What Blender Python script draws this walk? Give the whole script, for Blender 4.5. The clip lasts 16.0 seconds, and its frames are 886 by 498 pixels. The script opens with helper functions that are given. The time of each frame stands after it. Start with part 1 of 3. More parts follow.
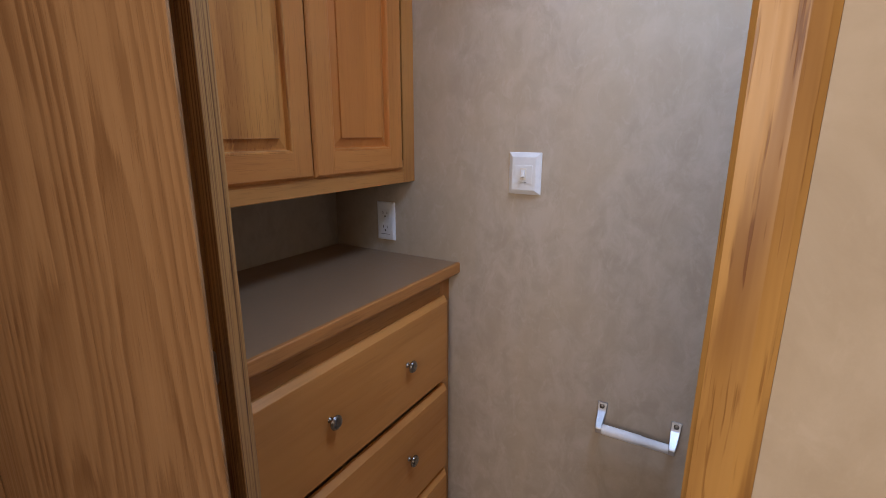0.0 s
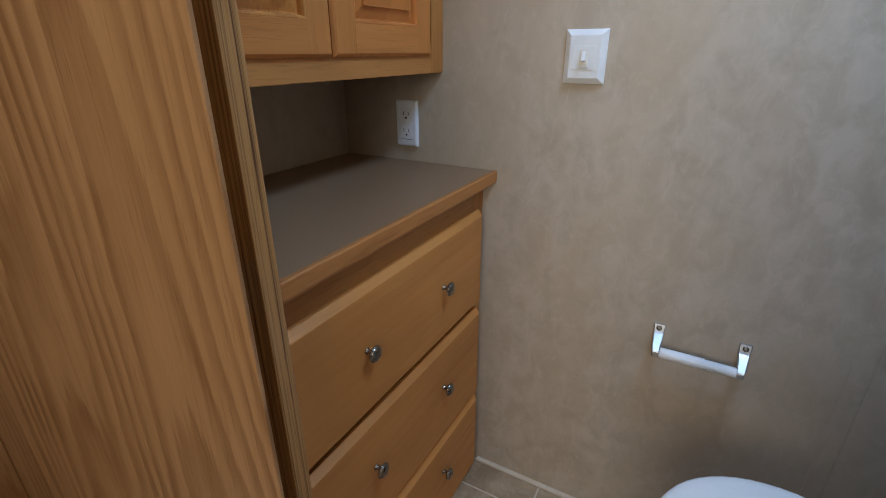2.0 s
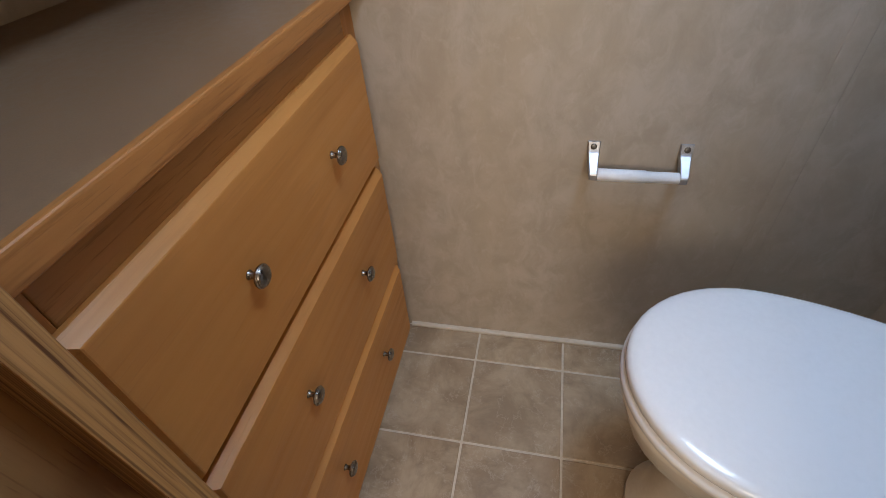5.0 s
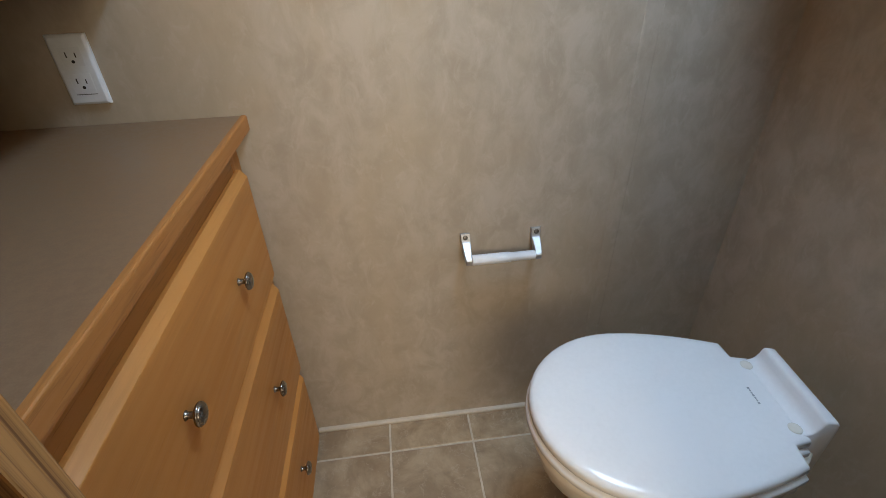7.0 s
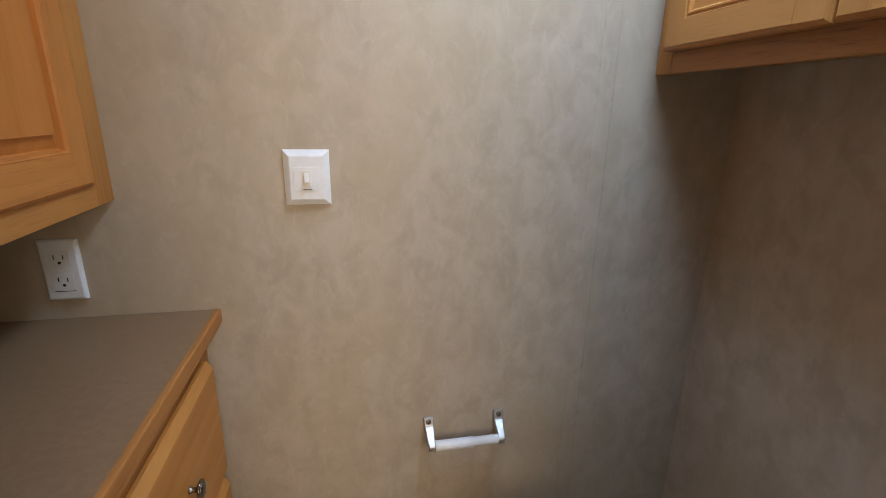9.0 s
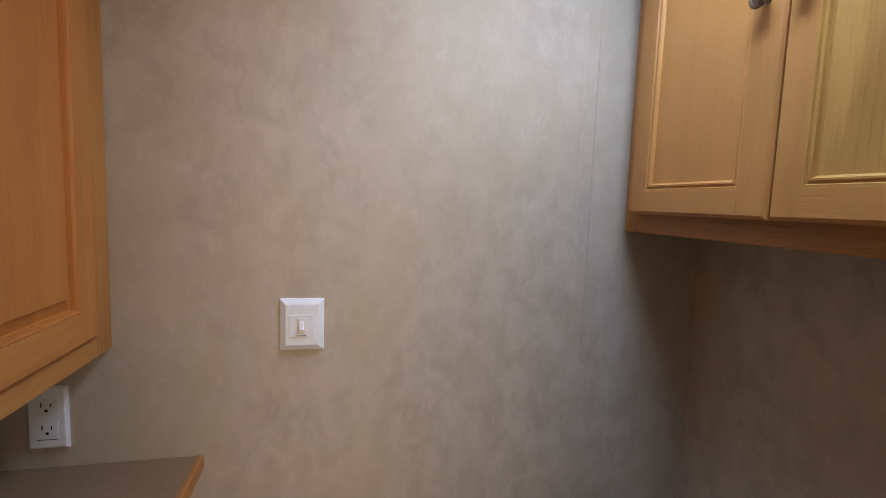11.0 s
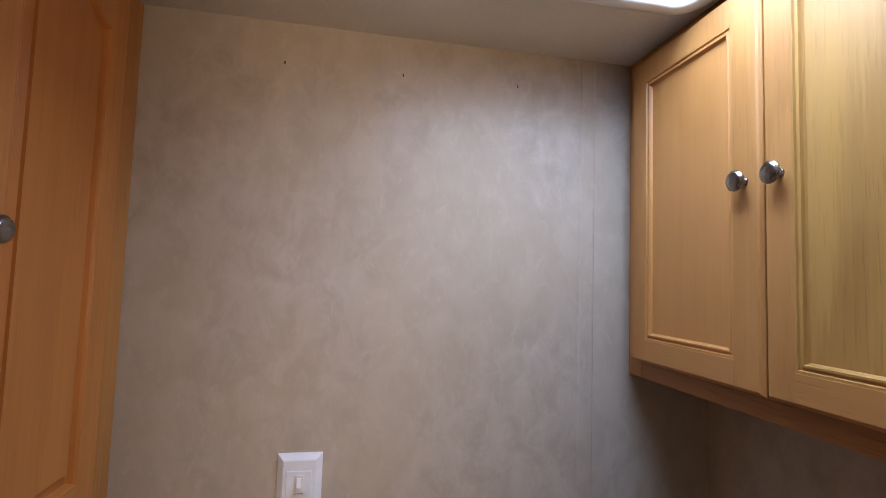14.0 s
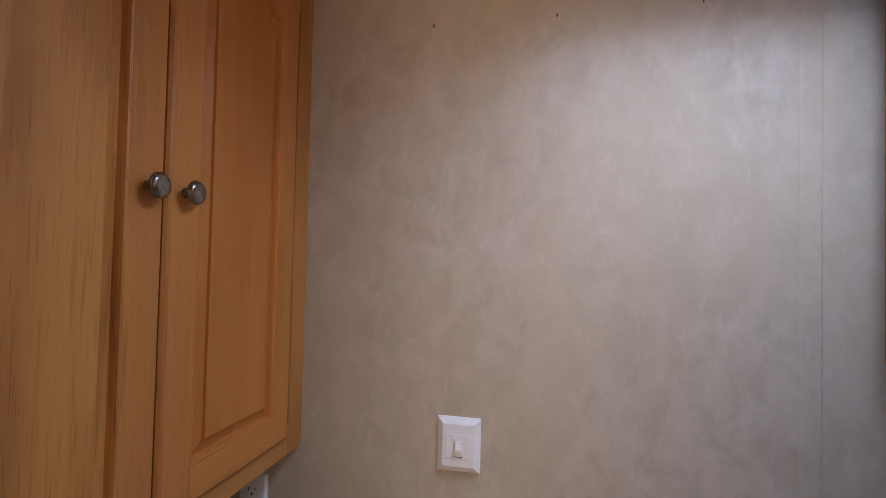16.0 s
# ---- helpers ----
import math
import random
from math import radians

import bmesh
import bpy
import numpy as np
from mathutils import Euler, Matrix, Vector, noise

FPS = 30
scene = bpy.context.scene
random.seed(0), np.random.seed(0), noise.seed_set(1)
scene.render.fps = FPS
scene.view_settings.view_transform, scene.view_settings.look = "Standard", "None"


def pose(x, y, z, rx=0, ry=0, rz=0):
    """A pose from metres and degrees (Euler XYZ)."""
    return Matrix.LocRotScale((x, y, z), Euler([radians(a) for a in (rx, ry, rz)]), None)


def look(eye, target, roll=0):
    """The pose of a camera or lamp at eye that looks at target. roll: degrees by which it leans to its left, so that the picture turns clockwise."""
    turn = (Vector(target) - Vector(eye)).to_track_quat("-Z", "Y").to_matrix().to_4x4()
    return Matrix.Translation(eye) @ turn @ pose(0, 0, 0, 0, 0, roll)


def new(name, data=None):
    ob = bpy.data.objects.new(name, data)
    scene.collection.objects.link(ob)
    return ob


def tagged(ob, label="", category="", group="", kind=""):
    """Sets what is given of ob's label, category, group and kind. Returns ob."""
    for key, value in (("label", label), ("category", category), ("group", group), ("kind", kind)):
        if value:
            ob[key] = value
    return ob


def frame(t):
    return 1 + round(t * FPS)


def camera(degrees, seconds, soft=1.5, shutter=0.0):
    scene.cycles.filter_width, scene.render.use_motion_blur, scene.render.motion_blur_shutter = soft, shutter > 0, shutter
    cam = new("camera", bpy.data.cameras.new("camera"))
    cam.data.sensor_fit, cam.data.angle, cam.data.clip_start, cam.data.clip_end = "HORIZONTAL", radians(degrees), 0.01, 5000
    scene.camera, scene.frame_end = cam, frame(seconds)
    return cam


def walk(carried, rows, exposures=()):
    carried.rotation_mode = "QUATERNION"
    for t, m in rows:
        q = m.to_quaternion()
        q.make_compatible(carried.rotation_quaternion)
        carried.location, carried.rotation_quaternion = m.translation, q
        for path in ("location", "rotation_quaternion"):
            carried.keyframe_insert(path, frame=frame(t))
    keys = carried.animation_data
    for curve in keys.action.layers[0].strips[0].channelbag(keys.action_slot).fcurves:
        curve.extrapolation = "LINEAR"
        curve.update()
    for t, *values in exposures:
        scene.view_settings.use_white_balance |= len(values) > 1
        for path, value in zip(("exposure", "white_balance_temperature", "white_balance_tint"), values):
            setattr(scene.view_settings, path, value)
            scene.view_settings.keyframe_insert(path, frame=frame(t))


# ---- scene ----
cam = camera(86.9, 16.0, soft=0.8)
PATH = [
    (0, (0.443, -1.048, 1.206), (-0.556, 0.618, 0.728), 0.1),
    (0.5, (0.404, -1.032, 1.194), (-0.604, 0.623, 0.697), 0.3),
    (1, (0.346, -1.022, 1.168), (-0.646, 0.627, 0.621), 0.3),
    (1.5, (0.297, -1.009, 1.148), (-0.655, 0.623, 0.492), 0.1),
    (2, (0.275, -0.979, 1.128), (-0.627, 0.626, 0.347), -0.1),
    (2.5, (0.26, -0.926, 1.108), (-0.593, 0.62, 0.169), -1.4),
    (3, (0.233, -0.867, 1.075), (-0.536, 0.607, -0.037), -3.3),
    (3.5, (0.211, -0.827, 1.059), (-0.473, 0.607, -0.156), -3.9),
    (4, (0.192, -0.796, 1.04), (-0.413, 0.593, -0.266), -5.0),
    (4.2, (0.191, -0.783, 1.034), (-0.381, 0.586, -0.307), -5.5),
    (6.3, (0.119, -0.849, 1.08), (0.152, 0.66, -0.232), -3.1),
    (6.5, (0.119, -0.855, 1.09), (0.202, 0.698, -0.168), -2.7),
    (7, (0.116, -0.863, 1.122), (0.298, 0.799, 0.025), -1.9),
    (7.5, (0.116, -0.868, 1.157), (0.373, 0.879, 0.218), -1.1),
    (8, (0.109, -0.87, 1.184), (0.429, 0.936, 0.385), -0.1),
    (8.5, (0.109, -0.866, 1.212), (0.467, 0.977, 0.523), 0.6),
    (9, (0.114, -0.863, 1.24), (0.49, 1.013, 0.658), 0.9),
    (9.5, (0.106, -0.863, 1.269), (0.503, 1.038, 0.791), 1.3),
    (10, (0.103, -0.868, 1.297), (0.507, 1.054, 0.92), 1.7),
    (12.3, (0.092, -0.917, 1.422), (0.592, 1.021, 1.424), 2.4),
    (12.5, (0.096, -0.921, 1.434), (0.593, 1.016, 1.464), 2.6),
    (13, (0.105, -0.931, 1.458), (0.594, 1.007, 1.542), 2.9),
    (13.5, (0.113, -0.927, 1.476), (0.565, 1.018, 1.589), 2.6),
    (14, (0.119, -0.909, 1.488), (0.491, 1.052, 1.619), 1.8),
    (14.5, (0.13, -0.888, 1.493), (0.33, 1.096, 1.639), 1.4),
    (15, (0.152, -0.875, 1.488), (0.073, 1.118, 1.635), 1.5),
    (15.5, (0.169, -0.856, 1.471), (-0.112, 1.121, 1.584), 1.3),
    (16, (0.181, -0.848, 1.448), (-0.234, 1.108, 1.498), 1.3),
]

LIGHTNESS = [(0.0, 0.05, 6350, 18), (1.5, 0.14, 5800, 4), (2.0, 0.16, 5900, 5), (3.4, 0.20, 6250, 9), (4.0, 0.30, 6450, 14), (6.3, 0.54, 6750, 4), (7.5, 0.50, 6950, 5), (9.5, 0.28, 7200, 12),
             (12.3, -0.11, 6900, 20), (14.0, -0.18, 6800, 22), (16.0, -0.23, 6800, 23)]
walk(cam, [(t, look(eye, target, roll)) for t, eye, target, roll in PATH], LIGHTNESS)

# ---- light ----
world = bpy.data.worlds.new("sky")
scene.world = world
world.use_nodes = True
sky = world.node_tree.nodes.new("ShaderNodeTexSky")
sky.sky_type, sky.sun_disc, sky.sun_elevation, sky.sun_rotation = "NISHITA", False, radians(48), radians(200)
world.node_tree.nodes["Background"].inputs["Strength"].default_value = 0.1
world.node_tree.links.new(sky.outputs["Color"], world.node_tree.nodes["Background"].inputs["Color"])

CEIL = 1.970
VENT = (0.31, 0.655, -0.60, -0.235)      # x0, x1, y0, y1 of the roof vent's opening


def area(name, m, w, h, watts, colour):
    lamp = bpy.data.lights.new(name, "AREA")
    lamp.shape, lamp.size, lamp.size_y, lamp.energy, lamp.color = "RECTANGLE", w, h, watts, colour
    ob = new(name, lamp)
    ob.matrix_world = m
    return ob


# daylight through the roof vent, and through the bedroom window behind the walker
area("vent_daylight", pose(0.4825, -0.4175, CEIL + 0.098), 0.30, 0.32, 10.4, (0.455, 0.665, 1.0))
area("window_daylight", pose(0.50, -2.40, 1.46, 90, 0, 0), 1.06, 0.72, 18.5, (1.0, 0.84, 0.66))

# ---- materials ----


class Nodes:
    """A node material with short calls."""

    def __init__(self, name, rough=0.5, metal=0.0, spec=0.5):
        self.mat = bpy.data.materials.new(name)
        self.mat.use_nodes = True
        self.tree = self.mat.node_tree
        self.bsdf = self.tree.nodes["Principled BSDF"]
        self.bsdf.inputs["Roughness"].default_value = rough
        self.bsdf.inputs["Metallic"].default_value = metal
        self.bsdf.inputs["Specular IOR Level"].default_value = spec

    def put(self, socket, value):
        if isinstance(value, bpy.types.NodeSocket):
            self.tree.links.new(value, socket)
        elif isinstance(value, tuple) and len(value) == 3 and socket.type == "RGBA":
            socket.default_value = (*value, 1)
        else:
            socket.default_value = value

    def coords(self, scale=(1, 1, 1), vary=True):
        tc = self.tree.nodes.new("ShaderNodeTexCoord").outputs["Object"]
        if vary:
            info = self.tree.nodes.new("ShaderNodeObjectInfo").outputs["Random"]
            off = self.tree.nodes.new("ShaderNodeVectorMath")
            off.operation = "MULTIPLY_ADD"
            self.put(off.inputs[0], info)
            off.inputs[1].default_value = (7.3, 9.1, 5.7)
            self.put(off.inputs[2], tc)
            tc = off.outputs[0]
        m = self.tree.nodes.new("ShaderNodeMapping")
        self.put(m.inputs["Vector"], tc)
        m.inputs["Scale"].default_value = scale
        return m.outputs[0]

    def noise(self, vector, scale, detail=4.0, rough=0.55, distort=0.0):
        n = self.tree.nodes.new("ShaderNodeTexNoise")
        self.put(n.inputs["Vector"], vector)
        for key, v in (("Scale", scale), ("Detail", detail), ("Roughness", rough), ("Distortion", distort)):
            n.inputs[key].default_value = v
        return n.outputs["Fac"]

    def math(self, op, a, b=0.0):
        n = self.tree.nodes.new("ShaderNodeMath")
        n.operation = op
        self.put(n.inputs[0], a)
        self.put(n.inputs[1], b)
        return n.outputs[0]

    def span(self, v, a, b, lo=0.0, hi=1.0):
        n = self.tree.nodes.new("ShaderNodeMapRange")
        n.interpolation_type = "SMOOTHSTEP"
        self.put(n.inputs["Value"], v)
        for key, q in (("From Min", a), ("From Max", b), ("To Min", lo), ("To Max", hi)):
            n.inputs[key].default_value = q
        return n.outputs[0]

    def mix(self, fac, a, b):
        n = self.tree.nodes.new("ShaderNodeMix")
        n.data_type = "RGBA"
        self.put(n.inputs[0], fac)
        self.put(n.inputs[6], a)
        self.put(n.inputs[7], b)
        return n.outputs[2]

    def bump(self, height, strength, distance=0.001):
        n = self.tree.nodes.new("ShaderNodeBump")
        self.put(n.inputs["Height"], height)
        n.inputs["Strength"].default_value, n.inputs["Distance"].default_value = strength, distance
        self.put(self.bsdf.inputs["Normal"], n.outputs[0])

    def colour(self, c):
        self.put(self.bsdf.inputs["Base Color"], c)
        return self


def wood(name, light, dark, axis="z", lines=26.0, line_mix=0.5, pores=0.5, rough=0.42, ring_scale=2.4, fine=1.0):
    """Stained oak: growth rings, pores along the grain, slow changes of tone."""
    n = Nodes(name, rough, spec=0.4)
    along = {"x": 0, "y": 1, "z": 2}[axis]

    def stretched(across, length):
        sc = [across] * 3
        sc[along] = length
        return n.coords(tuple(sc))

    h = n.noise(stretched(ring_scale, ring_scale * 0.14), 1.0, 1.0, 0.35, 0.0)
    wob = n.noise(stretched(30.0, 1.2), 1.0, 3.0, 0.6)
    sway = n.noise(stretched(7.0, 2.2), 1.0, 2.0, 0.5)
    fray = n.noise(stretched(150.0, 9.0), 1.0, 2.0, 0.6)
    turn = n.math("ADD", n.math("MULTIPLY", h, lines * 6.0), n.math("MULTIPLY", wob, 3.0))
    turn = n.math("ADD", turn, n.math("ADD", n.math("MULTIPLY", sway, 7.0), n.math("MULTIPLY", fray, 3.4)))
    rings = n.math("FRACT", n.math("MULTIPLY", turn, 0.159))
    rings = n.math("MULTIPLY", n.span(rings, 0.15, 0.78), n.span(rings, 0.84, 1.0, 1.0, 0.0)) if lines else 0.0
    tone = n.noise(stretched(9.0, 0.9), 1.0, 3.0)
    streak = n.noise(stretched(60.0 * fine, 1.6), 1.0, 3.0, 0.6)
    pore = n.span(n.noise(stretched(330.0, 15.0), 1.0, 2.0, 0.6), 0.55, 0.70)
    patch = n.span(n.noise(n.coords((5, 5, 5)), 1.0, 2.0), 0.45, 0.62)
    fac = n.math("MULTIPLY", rings, n.math("MULTIPLY", n.math("ADD", n.math("MULTIPLY", patch, 0.45), 0.6), line_mix))
    fac = n.math("ADD", fac, n.math("MULTIPLY", n.span(streak, 0.4, 0.75), 0.30 * line_mix))
    fac = n.math("ADD", fac, n.math("MULTIPLY", pore, pores * 0.45))
    fac = n.math("ADD", fac, n.math("MULTIPLY", n.span(tone, 0.35, 0.7), 0.28))
    n.colour(n.mix(n.math("MINIMUM", fac, 1.0), light, dark))
    n.put(n.bsdf.inputs["Roughness"], n.span(streak, 0.3, 0.8, rough - 0.06, rough + 0.12))
    n.bump(n.math("SUBTRACT", 1.0, n.math("ADD", n.math("MULTIPLY", pore, 0.8), n.math("MULTIPLY", rings, 0.25 * line_mix))), 0.25, 0.0006)
    return n.mat


HONEY_L, HONEY_D = (0.530, 0.240, 0.064), (0.27, 0.103, 0.024)
OAK_L, OAK_D = (0.338, 0.194, 0.090), (0.190, 0.094, 0.037)
FRAME_V = wood("oak_face_upright", HONEY_L, HONEY_D, "z", 9, 0.35, 0.5)
FRAME_H = wood("oak_face_level", HONEY_L, HONEY_D, "y", 9, 0.35, 0.5)
DOOR_V = wood("honey_door_panel", (0.57, 0.212, 0.046), (0.35, 0.114, 0.021), "z", 9, 0.35, 0.35)
STILE_V = wood("honey_door_stile", (0.60, 0.245, 0.060), (0.34, 0.117, 0.025), "z", 10, 0.35, 0.5)
RAIL_H = wood("honey_door_rail", (0.60, 0.245, 0.060), (0.34, 0.117, 0.025), "y", 10, 0.35, 0.5)
DRAWER_H = wood("honey_drawer_front", (0.560, 0.243, 0.061), (0.36, 0.138, 0.031), "y", 8, 0.32, 0.25, ring_scale=1.7)
# darker oak for face rails: their shade is put into the colour
SHADED_RAIL_H = wood("shaded_oak_rail", (0.43, 0.205, 0.062), (0.20, 0.084, 0.022), "y", 14, 0.5, 0.9)
NOSE_OAK = wood("orange_oak_nosing", (0.44, 0.185, 0.050), (0.24, 0.088, 0.022), "y", 12, 0.4, 0.7, rough=0.5)
PANEL_OAK = wood("flat_oak_panel", OAK_L, OAK_D, "z", 66, 0.78, 0.9, ring_scale=1.5)
AMBER_OAK = wood("amber_oak_panel", (0.61, 0.272, 0.066), (0.33, 0.118, 0.025), "z", 40, 0.55, 1.0, ring_scale=1.6)
JAMB_OAK = wood("oak_jamb", (0.43, 0.225, 0.078), (0.19, 0.076, 0.021), "z", 20, 0.6, 0.8, ring_scale=2.6)
PLY_EDGE = wood("layered_oak_edge", (0.50, 0.265, 0.090), (0.120, 0.046, 0.014), "z", 0, 3.2, 0.6, fine=6.0)
CASING_OAK = wood("yellow_oak_casing", (0.50, 0.285, 0.085), (0.17, 0.066, 0.014), "z", 11, 0.55, 1.3, ring_scale=7.0, rough=0.36, fine=1.6)
PALE_OAK = wood("pale_oak_panel", (0.50, 0.270, 0.070), (0.25, 0.108, 0.024), "z", 24, 0.40, 0.5, ring_scale=1.5)
PALE_PLAIN = wood("pale_plain_panel", (0.52, 0.238, 0.067), (0.36, 0.142, 0.036), "z", 5, 0.3, 0.2)
PALE_V = wood("pale_stile", (0.52, 0.243, 0.070), (0.33, 0.136, 0.035), "z", 7, 0.35, 0.5)
PALE_H = wood("pale_rail", (0.52, 0.243, 0.070), (0.33, 0.136, 0.035), "y", 7, 0.35, 0.5)


def wallpaper():
    n = Nodes("mottled_wall_covering", 0.62, spec=0.3)
    c = n.coords(vary=False)
    big = n.noise(n.coords((7, 7, 5), False), 1.0, 3.0, 0.55)
    wash = n.noise(n.coords((3.2, 3.2, 1.7), False), 1.0, 3.0, 0.55, 0.4)
    mid = n.noise(n.coords((18, 18, 12.5), False), 1.0, 6.0, 0.62, 0.5)
    flow = n.noise(n.coords((40, 40, 24), False), 1.0, 4.0, 0.65, 0.8)
    speck = n.span(n.noise(n.coords((70, 70, 34), False), 1.0, 3.0, 0.6), 0.60, 0.76)
    small = n.noise(c, 340.0, 2.0)
    col = n.mix(n.span(mid, 0.32, 0.68), (0.401, 0.340, 0.265), (0.491, 0.430, 0.352))
    col = n.mix(n.math("MULTIPLY", n.span(wash, 0.42, 0.62), 0.55), col, (0.466, 0.385, 0.277))
    col = n.mix(n.math("MULTIPLY", n.span(flow, 0.50, 0.72), 0.42), col, (0.535, 0.472, 0.393))
    col = n.mix(n.math("MULTIPLY", n.span(big, 0.46, 0.70), 0.34), col, (0.422, 0.345, 0.250))
    col = n.mix(n.math("MULTIPLY", speck, 0.10), col, (0.304, 0.250, 0.189))
    n.colour(col)
    n.bump(n.math("ADD", n.math("MULTIPLY", mid, 0.7), n.math("MULTIPLY", small, 0.3)), 0.18, 0.0015)
    return n.mat


def plain(name, c1, c2, rough, scale=6.0, metal=0.0, bump=0.0, fine=120.0, spec=0.5):
    n = Nodes(name, rough, metal, spec)
    c = n.coords()
    a = n.noise(c, scale, 4.0)
    b = n.noise(c, fine, 2.0)
    n.colour(n.mix(n.span(n.math("ADD", n.math("MULTIPLY", a, 0.7), n.math("MULTIPLY", b, 0.3)), 0.35, 0.65), c1, c2))
    n.put(n.bsdf.inputs["Roughness"], n.span(a, 0.3, 0.7, rough * 0.88, min(1.0, rough * 1.15)))
    if bump:
        n.bump(b, bump, 0.0008)
    return n.mat


def tile_stone():
    n = Nodes("slate_vinyl_tile", 0.40, spec=0.4)
    c = n.coords((1, 1, 1))
    a = n.noise(c, 8.0, 8.0, 0.68, 0.45)
    b = n.noise(c, 34.0, 5.0, 0.65, 0.2)
    rnd = n.tree.nodes.new("ShaderNodeObjectInfo").outputs["Random"]
    rust = n.span(n.noise(c, 5.0, 4.0, 0.6), 0.48, 0.68)
    vein = n.span(n.math("ABSOLUTE", n.math("SUBTRACT", n.noise(c, 11.0, 6.0, 0.65, 0.3), 0.5)), 0.0, 0.012, 1.0, 0.0)
    col = n.mix(n.span(a, 0.36, 0.64), (0.275, 0.190, 0.112), (0.470, 0.355, 0.228))
    col = n.mix(n.math("MULTIPLY", rust, 0.45), col, (0.27, 0.165, 0.085))
    col = n.mix(n.math("MULTIPLY", n.span(b, 0.50, 0.70), 0.26), col, (0.17, 0.125, 0.09))
    col = n.mix(n.math("MULTIPLY", vein, 0.40), col, (0.56, 0.47, 0.36))
    col = n.mix(n.math("MULTIPLY", rnd, 0.30), col, (0.33, 0.275, 0.205))
    n.colour(col)
    n.bump(n.math("ADD", n.math("MULTIPLY", a, 0.6), n.math("MULTIPLY", b, 0.4)), 0.5, 0.0022)
    return n.mat


WALL = wallpaper()
TILE = tile_stone()
GROUT = plain("pale_grout", (0.52, 0.45, 0.345), (0.62, 0.54, 0.43), 0.7, 30)
CEILING = plain("grey_white_ceiling", (0.58, 0.55, 0.49), (0.66, 0.63, 0.57), 0.7, 5, bump=0.2, fine=160)
LAMINATE = plain("taupe_laminate", (0.232, 0.142, 0.080), (0.272, 0.172, 0.100), 0.36, 90, bump=0.05, fine=500)
TRIM = plain("cream_vinyl_trim", (0.50, 0.43, 0.335), (0.58, 0.51, 0.41), 0.5, 14)
WHITE = plain("white_switch_plastic", (0.71, 0.74, 0.77), (0.77, 0.80, 0.83), 0.35, 20)
IVORY = plain("ivory_toggle", (0.70, 0.68, 0.63), (0.76, 0.74, 0.69), 0.35, 30)
CERAMIC = plain("white_toilet_plastic", (0.78, 0.79, 0.80), (0.82, 0.83, 0.84), 0.16, 4)
CREAM = plain("cream_ceramic", (0.70, 0.66, 0.58), (0.76, 0.73, 0.66), 0.2, 5)
DARK = plain("dark_slot", (0.015, 0.013, 0.012), (0.03, 0.026, 0.022), 0.7, 40)
MARK = plain("grey_print", (0.28, 0.30, 0.32), (0.36, 0.38, 0.40), 0.5, 60)
NICKEL = plain("brushed_nickel", (0.21, 0.195, 0.18), (0.29, 0.27, 0.25), 0.27, 60, 1.0)
CHROME = plain("chrome", (0.44, 0.45, 0.47), (0.54, 0.55, 0.57), 0.43, 30, 1.0)
STEEL = plain("zinc_plate", (0.40, 0.39, 0.38), (0.50, 0.49, 0.47), 0.36, 60, 1.0)
DARKSTEEL = plain("dark_screw_head", (0.10, 0.095, 0.09), (0.16, 0.15, 0.14), 0.35, 60, 1.0)
ROLLER = plain("white_roller_plastic", (0.74, 0.76, 0.80), (0.80, 0.82, 0.85), 0.35, 40)
# carcass brown, darkened to paint in the shade under the cabinets
SHADE = plain("shaded_underside_board", (0.26, 0.15, 0.06), (0.33, 0.19, 0.08), 0.6, 12)


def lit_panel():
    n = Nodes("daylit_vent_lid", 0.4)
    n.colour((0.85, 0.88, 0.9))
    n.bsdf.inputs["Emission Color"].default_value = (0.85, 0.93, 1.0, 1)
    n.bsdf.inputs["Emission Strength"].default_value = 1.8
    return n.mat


LID_LIGHT = lit_panel()

# ---- building blocks ----
BASE = {}


def thing(name, at, label, category, group="", kind=""):
    ob = new(name)
    ob.location = at
    ob.empty_display_size = 0.05
    BASE[ob.name] = Vector(at)
    return tagged(ob, label, category, group, kind)


def part(name, bm, material, parent, label="", smooth=False):
    """Links a bmesh, given in world places, as one mesh under a thing or a part."""
    base = BASE[parent.name]
    bmesh.ops.transform(bm, matrix=Matrix.Translation(-base), verts=bm.verts)
    bmesh.ops.recalc_face_normals(bm, faces=bm.faces)
    me = bpy.data.meshes.new(name)
    bm.to_mesh(me)
    bm.free()
    for p in me.polygons:
        p.use_smooth = smooth
    me.materials.append(material)
    ob = new(name, me)
    ob.parent = parent
    BASE[ob.name] = base
    return tagged(ob, label)


def solid(name, bm, material, label="", category="", kind="structure", smooth=False):
    """Links a bmesh as a top-level mesh."""
    bmesh.ops.recalc_face_normals(bm, faces=bm.faces)
    me = bpy.data.meshes.new(name)
    bm.to_mesh(me)
    bm.free()
    for p in me.polygons:
        p.use_smooth = smooth
    me.materials.append(material)
    ob = new(name, me)
    BASE[ob.name] = Vector((0, 0, 0))
    return tagged(ob, label, category, "", kind)


def box(x0, x1, y0, y1, z0, z1, bevel=0.0, bm=None, seg=2):
    bm = bm or bmesh.new()
    made = bmesh.ops.create_cube(bm, size=1.0)["verts"]
    m = Matrix.LocRotScale(((x0 + x1) / 2, (y0 + y1) / 2, (z0 + z1) / 2), None, (abs(x1 - x0), abs(y1 - y0), abs(z1 - z0)))
    bmesh.ops.transform(bm, matrix=m, verts=made)
    if bevel:
        edges = list({e for v in made for e in v.link_edges})
        bmesh.ops.bevel(bm, geom=edges, offset=bevel, segments=seg, affect="EDGES", profile=0.6)
    return bm


